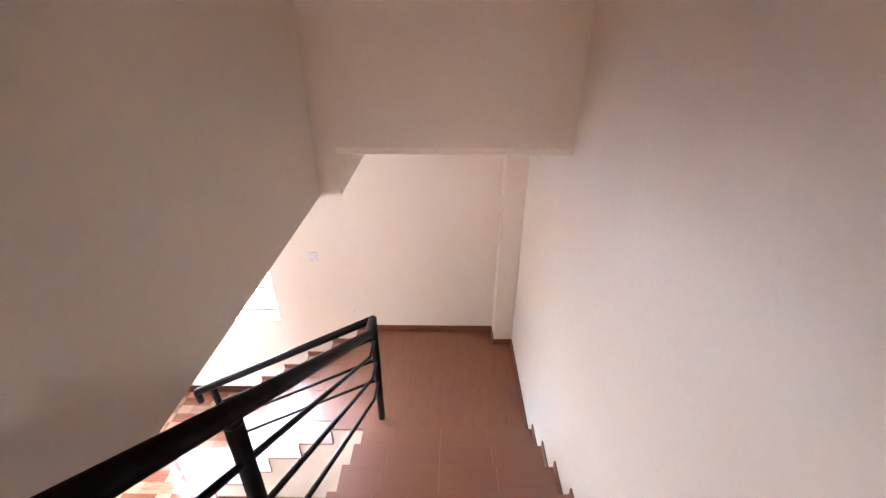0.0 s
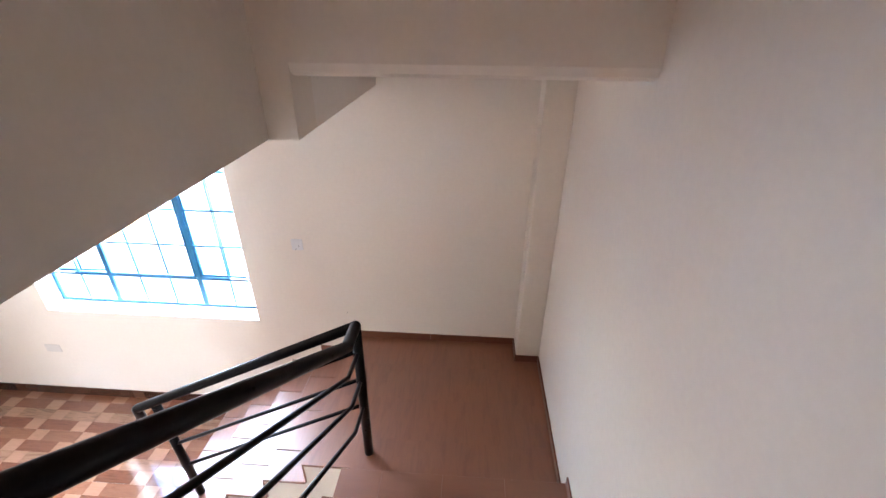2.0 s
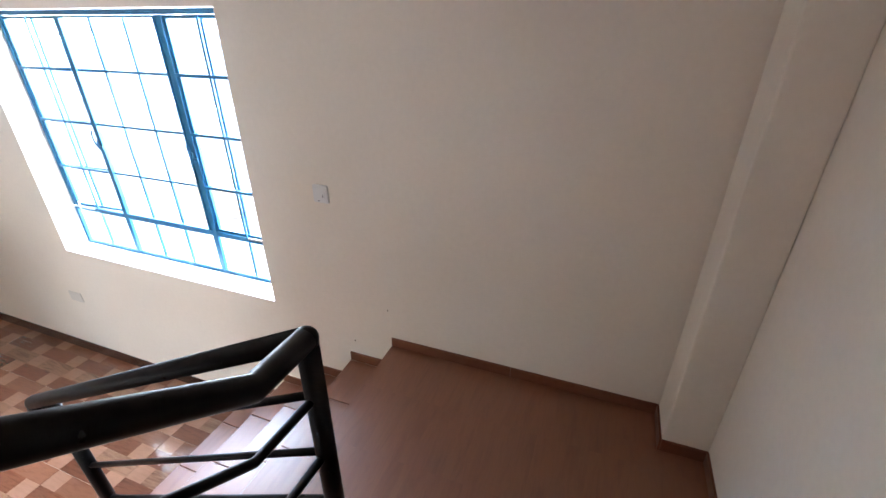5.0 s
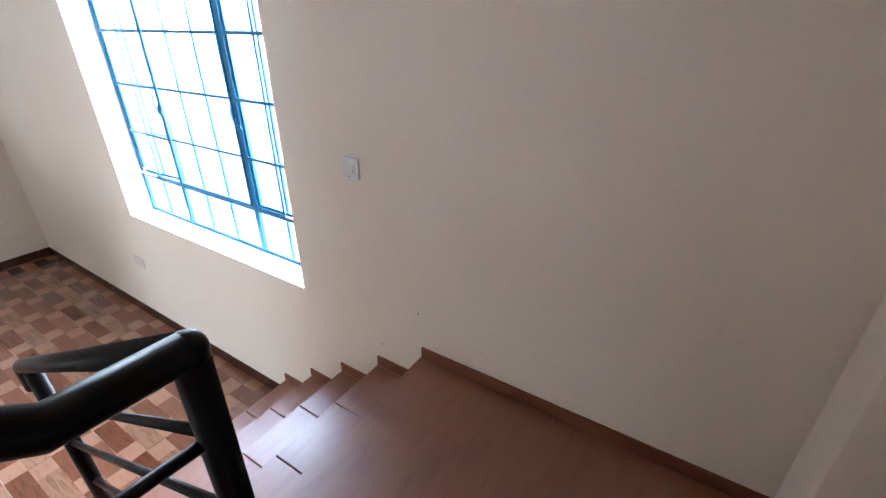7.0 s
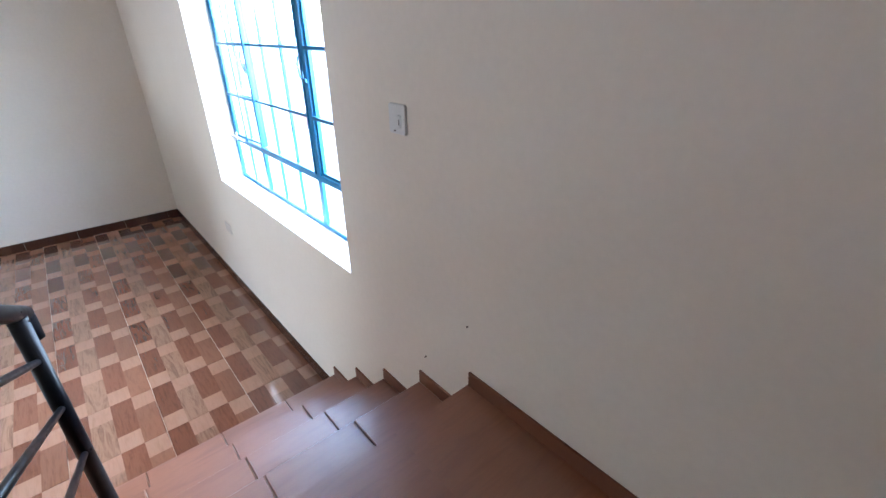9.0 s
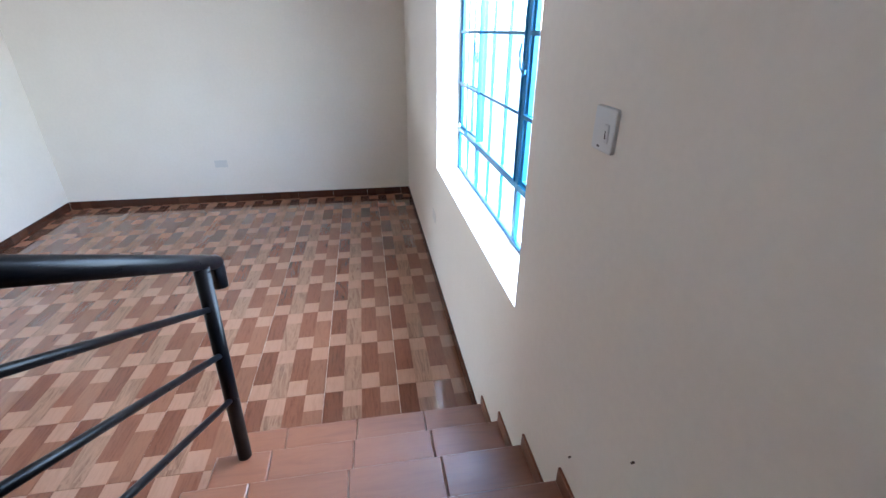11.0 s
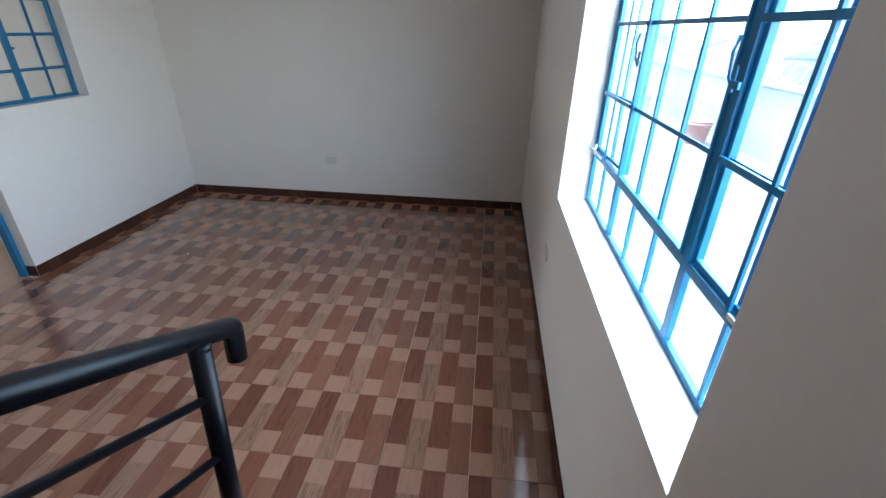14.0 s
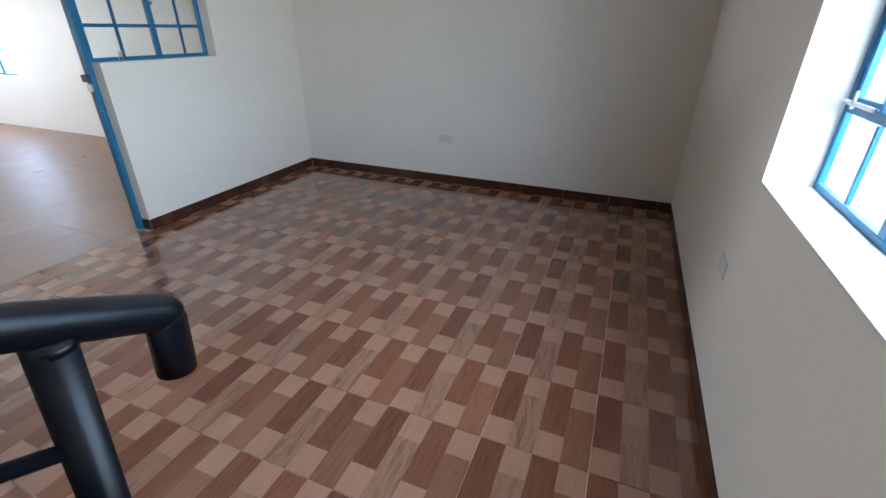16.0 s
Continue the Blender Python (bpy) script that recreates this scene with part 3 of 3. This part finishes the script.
def bucket(at, r, h, m, label):
    b = thing("bucket", at, label, "bucket", "buckets in the yard")
    bm = bmesh.new()
    prof = [(0.001, 0.0), (r * 0.80, 0.0), (r * 0.82, 0.012), (r * 0.97, h * 0.86), (r * 1.03, h * 0.87), (r * 1.03, h * 0.90), (r * 0.985, h * 0.91), (r, h), (r * 1.02, h), (r * 1.02, h + 0.008),
            (r * 0.97, h + 0.008), (r * 0.8, 0.02), (0.001, 0.02)]
    n = 28
    rings = [[bm.verts.new((p * math.cos(2 * math.pi * j / n), p * math.sin(2 * math.pi * j / n), z)) for j in range(n)] for p, z in prof]
    for ra, rb in zip(rings, rings[1:]):
        for j in range(n):
            bm.faces.new((ra[j], ra[(j + 1) % n], rb[(j + 1) % n], rb[j])).smooth = True
    part("pail", bm, m, b)
    part("handle", tube([(r * 1.02 * math.cos(a), r * 1.02 * math.sin(a), h * 0.88 - 0.10 * math.sin(a)) for a in [math.pi * i / 10 for i in range(11)]], 0.004, 8), STEEL, b)
    return b


TERRA, _nt, _b = mat("terracotta_plastic", (0.40, 0.22, 0.18), 0.5)
BUFF, _nt, _b = mat("buff_cardboard", (0.40, 0.27, 0.14), 0.8)
bucket((-9.3, 3.55, -0.02), 0.27, 0.43, TERRA, "terracotta coloured plastic bucket beside the boundary wall")
bucket((-12.6, 3.45, -0.02), 0.26, 0.55, PLASTIC, "white plastic bucket beside the boundary wall")
carton = thing("carton", (-4.2, 2.8, -0.02), "open buff cardboard carton beside the boundary wall", "carton")
carton.rotation_euler = (0, 0, radians(24))
part("carton_body", box((-0.28, -0.2, 0), (0.28, 0.2, 0.62), 0.01), BUFF, carton)
part("flap", box((-0.28, -0.36, 0.62), (0.28, -0.2, 0.626)), BUFF, carton)

# razor wire along the coping
wire = bmesh.new()
cp = []
for i in range(0, 1560):
    a = i * 2 * math.pi / 13
    r = 0.16 + 0.03 * math.sin(i * 0.37)
    cp.append((-22 + i * 0.0165 * 1.25, 4.30 + r * math.cos(a), 1.19 + 0.17 + r * math.sin(a)))
add_tube(wire, cp, 0.006, 4)
tagged(part("razor_wire", wire, STEEL), "coiled razor wire along the top of the wall", "razor wire", kind="stuff")
for px in (-14.0, -10.5, -7.0, -3.5, 0.0):
    tagged(part("wire_post", prism([(px - 0.02, 1.185), (px + 0.02, 1.185), (px + 0.02, 2.0), (px - 0.02, 2.0)], "y", 4.28, 4.32, 0.003), STEEL), "thin grey steel post holding the razor wire", "wire post", "wire posts")

# the town beyond the wall; distance haze is mixed into its pale colours
RENDER = plaster("hazy_render", (0.42, 0.43, 0.44), (0.36, 0.37, 0.38))
ROOF = plaster("hazy_sheet_roof", (0.36, 0.38, 0.40), (0.27, 0.29, 0.31))
HAZY_GLASS, _nt, _b = mat("hazy_window_glass", (0.17, 0.19, 0.21), 0.3)


def building(at, size, floors, label, pitched=False):
    b = thing("apartment_building" if floors > 1 else "house", at, label, "building", "buildings beyond the yard")
    w, d, h = size
    part("wall", box((-w / 2, 0, 0), (w / 2, d, h)), RENDER, b)
    if pitched:
        part("roof", prism([(-0.4, h), (d + 0.4, h), (d / 2, h + d * 0.22)], "x", -w / 2 - 0.3, w / 2 + 0.3), ROOF, b)
    else:
        part("roof", box((-w / 2 - 0.3, -0.3, h), (w / 2 + 0.3, d + 0.3, h + 0.3), 0.03), RENDER, b)
        part("water_tank", tube([(w * 0.2, d * 0.5, h + 0.3), (w * 0.2, d * 0.5, h + 1.7), (w * 0.2, d * 0.5, h + 1.9)], 0.7, 14), ROOF, b)
    n = max(2, int(w / 3))
    for f in range(floors):
        z = h * (f + 0.5) / floors
        for i in range(n):
            x = -w / 2 + w * (i + 0.5) / n
            wd = part("window", box((x - 0.6, -0.06, z - 0.55), (x + 0.6, -0.004, z + 0.55), 0.02), HAZY_GLASS, b)
            part("sill", box((x - 0.7, -0.16, z - 0.63), (x + 0.7, -0.004, z - 0.555)), RENDER, wd)


building((-62, 64, -6.0), (22, 10, 12), 4, "pale rendered apartment building far beyond the wall")
building((-105, 72, -6.0), (18, 10, 15), 5, "pale rendered apartment building far beyond the wall")
building((-34, 70, -6.0), (16, 10, 10), 3, "pale rendered low apartment building far beyond the wall")
town = random.Random(11)
for i in range(26):
    bx, by = -150 + 5.6 * i + town.uniform(-2, 2), town.uniform(30, 62)
    building((bx, by, -6.0), (town.uniform(7, 12), town.uniform(6, 9), town.uniform(5.0, 7.0)), 1, "low house with a haze-paled sheet roof far beyond the wall", True)
tagged(part("ground_valley", box((-400, 4.41, -6.3), (400, 800, -6.0)), YARD), "dusty lower ground on which the town stands", "ground", kind="structure")

# ---- step tiles ----


def tile_piece(name, lo, hi, m, parent, bevel=0.0015):
    return part(name, box(lo, hi, bevel, 1), m, parent)


YJ = [-1.2, -0.980, -0.645, -0.312, -0.004]
for i in range(1, 5):
    z = LZ - RISE * i
    for a, b in zip(YJ, YJ[1:]):
        tile_piece("tread_tile", (-GO * i - 0.008, a + 0.0012, z - 0.018), (-GO * (i - 1) - 0.012, b - 0.0012, z), STEP, lower_flight, 0.004)
for i in range(0, 5):
    z = LZ - RISE * i
    for a, b in zip(YJ, YJ[1:]):
        tile_piece("riser_tile", (-GO * i - 0.010, a + 0.0012, z - RISE + 0.0005), (-GO * i - 0.0005, b - 0.0012, z - 0.0185), STEP, lower_flight)
XJ = [0.29, 0.52, 0.853, 1.187, XR - 0.004]
for k in range(13):
    y, z = Y0 - UPGO * k, LZ + RISE * (k + 1)
    for a, b in zip(XJ, XJ[1:]):
        if k < 12:
            tile_piece("tread_tile", (a + 0.0003, y - UPGO + 0.012, z - 0.018), (b - 0.0003, y + 0.008, z), STEPX, upper_flight, 0.0008)
        tile_piece("riser_tile", (a + 0.0003, y + 0.0005, z - RISE + 0.0005), (b - 0.0003, y + 0.010, z - 0.0185), STEPX, upper_flight)
lx = [-0.008, 0.29, 0.52, 0.853, 1.187, XR - 0.004]
for ix, (a, b) in enumerate(zip(lx, lx[1:])):
    ys = [(-1.2 if ix == 0 else Y0 + 0.012), -0.98, -0.645, -0.312, -0.004]
    for c, d in zip(ys, ys[1:]):
        if ix == 4 and d > -0.1:
            d = -0.2
            tile_piece("landing_tile", (a, -0.1995, LZ - 0.018), (1.344, -0.004, LZ), STEP, landing, 0.0)
        tile_piece("landing_tile", (a, c, LZ - 0.018), (b, d, LZ), STEP, landing, 0.0)
tagged(part("landing_bed", box((0.0, -1.19, LZ - 0.02), (0.2895, -0.003, LZ - 0.0185)), DGROUT), "mortar bed of the landing tiles", "mortar", kind="structure")

# step and landing skirting
SK = 0.06
SKIRT = wood_tile("brown_skirting_tile", (0.150, 0.052, 0.024), (0.180, 0.064, 0.030), "x", 0.35, 3.0, 0.04)
skirt = thing("skirting", (0, 0, 0), "brown tile skirting that follows the steps", "skirting", kind="structure")
for i in range(1, 5):
    z = LZ - RISE * i
    tile_piece("skirting_tile", (-GO * i - 0.004, -0.009, z + 0.0005), (-GO * (i - 1) - 0.011, 0.0005, z + SK), SKIRT, skirt)
tile_piece("skirting_tile", (-0.004, -0.009, LZ + 0.0005), (0.66, 0.0005, LZ + SK), SKIRT, skirt)
tile_piece("skirting_tile", (0.661, -0.009, LZ + 0.0005), (1.344, 0.0005, LZ + SK), SKIRT, skirt)
tile_piece("skirting_tile", (1.336, -0.209, LZ + 0.0005), (1.3455, -0.0095, LZ + SK), SKIRT, skirt)
tile_piece("skirting_tile", (1.346, -0.209, LZ + 0.0005), (XR - 0.001, -0.1995, LZ + SK), SKIRT, skirt)
tile_piece("skirting_tile", (XR - 0.009, Y0 + 0.011, LZ + 0.0005), (XR + 0.0005, -0.2095, LZ + SK), SKIRT, skirt)
for k in range(12):
    y, z = Y0 - UPGO * k, LZ + RISE * (k + 1)
    tile_piece("skirting_tile", (XR - 0.009, y - UPGO + 0.011, z + 0.0005), (XR + 0.0005, y + 0.004, z + SK), SKIRT, skirt)

# ---- room floor: square tiles printed with five wood tones ----
TILE = 0.4355
GX, GY = -1.525, -0.418
floor = tagged(part("floor", box((XW, -12.0, -0.05), (XR, 0.0, -0.004)), GROUT), "glossy brown wood-print ceramic tile floor", "floor", kind="structure")
TM = [T_DARK, T_OAK, T_RED, T_MID, T_PALE]


def print_tile(clip):
    """One tile seen from its middle, cut to clip: four strips, each with a pale square at one end."""
    cx0, cx1, cy0, cy1 = clip
    bm = bmesh.new()
    h = TILE / 2 - 0.0014
    w = 2 * h / 4
    sq = 0.128
    for s in range(4):
        ya, yb = max(cy0, -h + w * s), min(cy1, -h + w * (s + 1))
        if yb - ya < 0.002:
            continue
        near = s % 2 == 0
        cut = h - sq if near else -h + sq
        for xa, xb, mi in ((-h, cut, 4 if not near else s), (cut, h, 4 if near else s)):
            xa, xb = max(cx0, xa), min(cx1, xb)
            if xb - xa < 0.002:
                continue
            f = bm.faces.new([bm.verts.new((x, y, 0)) for x, y in ((xa, ya), (xb, ya), (xb, yb), (xa, yb))])
            f.material_index = mi
    if not bm.faces:
        bm.free()
        return None
    bmesh.ops.remove_doubles(bm, verts=bm.verts, dist=1e-5)
    r = bmesh.ops.extrude_face_region(bm, geom=list(bm.faces))
    bmesh.ops.translate(bm, verts=[v for v in r["geom"] if isinstance(v, bmesh.types.BMVert)], vec=(0, 0, 0.005))
    bmesh.ops.translate(bm, verts=bm.verts, vec=(0, 0, -0.005))
    bmesh.ops.recalc_face_normals(bm, faces=bm.faces)
    return bm


H = TILE / 2
FULL = (-H, H, -H, H)
meshes = {}


def lay(i, j, bounds):
    cx, cy = GX - TILE * (i + 0.5), GY - TILE * (j + 0.5)
    bx0, bx1, by0, by1 = bounds
    clip = (max(-H, bx0 - cx), min(H, bx1 - cx), max(-H, by0 - cy), min(H, by1 - cy))
    if clip[1] - clip[0] < 0.01 or clip[3] - clip[2] < 0.01:
        return
    key = tuple(round(c, 4) for c in clip)
    if key not in meshes:
        bm = print_tile(clip)
        if bm is None:
            return
        ob = part("floor_tile", bm, TM, floor)
        meshes[key] = ob.data
    else:
        ob = new("floor_tile", meshes[key])
        ob.parent = floor
    ob.location = (cx, cy, 0)


for i in range(-7, 9):
    for j in range(-1, 9):
        lay(i, j, (XW + 0.001, -1.122, YS + 0.0, -0.001))
        lay(i, j, (-1.122, XR - 0.001, YS + 0.0, -1.201))
        lay(i, j, (-2.862, -1.45, -4.118, YS - 0.0005))

# floor of the far room: plain wood-look tiles
FARF = wood_tile("tan_floor_tile", (0.32, 0.19, 0.115), (0.38, 0.235, 0.148), "x", 0.42, 4.0, 0.1)
for i in range(11):
    for j in range(19):
        xa, ya = XW + 0.001 + i * 0.6, -4.124 - (j + 1) * 0.425
        if ya < -12.0:
            continue
        tile_piece("far_floor_tile", (xa + 0.001, ya + 0.001, -0.0035), (min(xa + 0.599, XR - 0.001), ya + 0.424, 0.0), FARF, floor, 0.0008)

# room skirting, cut from the same tiles
base = thing("baseboard", (0, 0, 0), "brown wood-print tile skirting round the room", "skirting", kind="structure")


SK_DARK = wood_tile("dark_skirting_print", (0.038, 0.013, 0.007), (0.066, 0.023, 0.013), "x", 0.2)
SK_MID = wood_tile("brown_skirting_print", (0.062, 0.023, 0.013), (0.10, 0.038, 0.021), "x", 0.2)
SK_PRINT = [SK_DARK, SK_MID, SK_DARK, SK_MID, SK_MID]


def skirt_run(a, b, axis, w, out, n0=0):
    """Skirting tiles along one wall from a to b; w: the wall's face; out: the way into the room."""
    p, n = a, n0
    while p < b - 0.01:
        q = min(p + 0.4355, b)
        bm = bmesh.new()
        ln = (q - p - 0.0016)
        cuts = [0.0, 0.25, 0.5, 0.75, 1.0]
        for s in range(4):
            u0, u1 = p + 0.0008 + ln * cuts[s], p + 0.0008 + ln * cuts[s + 1]
            lo, hi = ((u0, w, 0.0005), (u1, w + out * 0.009, 0.09)) if axis == "x" else ((w, u0, 0.0005), (w + out * 0.009, u1, 0.09))
            lo, hi = [min(c) for c in zip(lo, hi)], [max(c) for c in zip(lo, hi)]
            start = len(bm.faces)
            add_box(bm, lo, hi)
            bm.faces.ensure_lookup_table()
            for f in bm.faces[start:]:
                f.material_index = (0, 2, 0, 0, 3, 0, 2, 0)[(s + n * 3) % 8]
        part("skirting_tile", bm, SK_PRINT, base)
        p, n = q, n + 1


skirt_run(XW + 0.0095, -1.13, "x", 0.0005, -1)
skirt_run(YS + 0.0095, -0.0005, "y", XW - 0.0005, 1, 1)
skirt_run(XW + 0.0095, -2.90, "x", YS - 0.0005, 1, 2)
skirt_run(-4.13, YS - 0.001, "y", -2.9005, 1, 0)
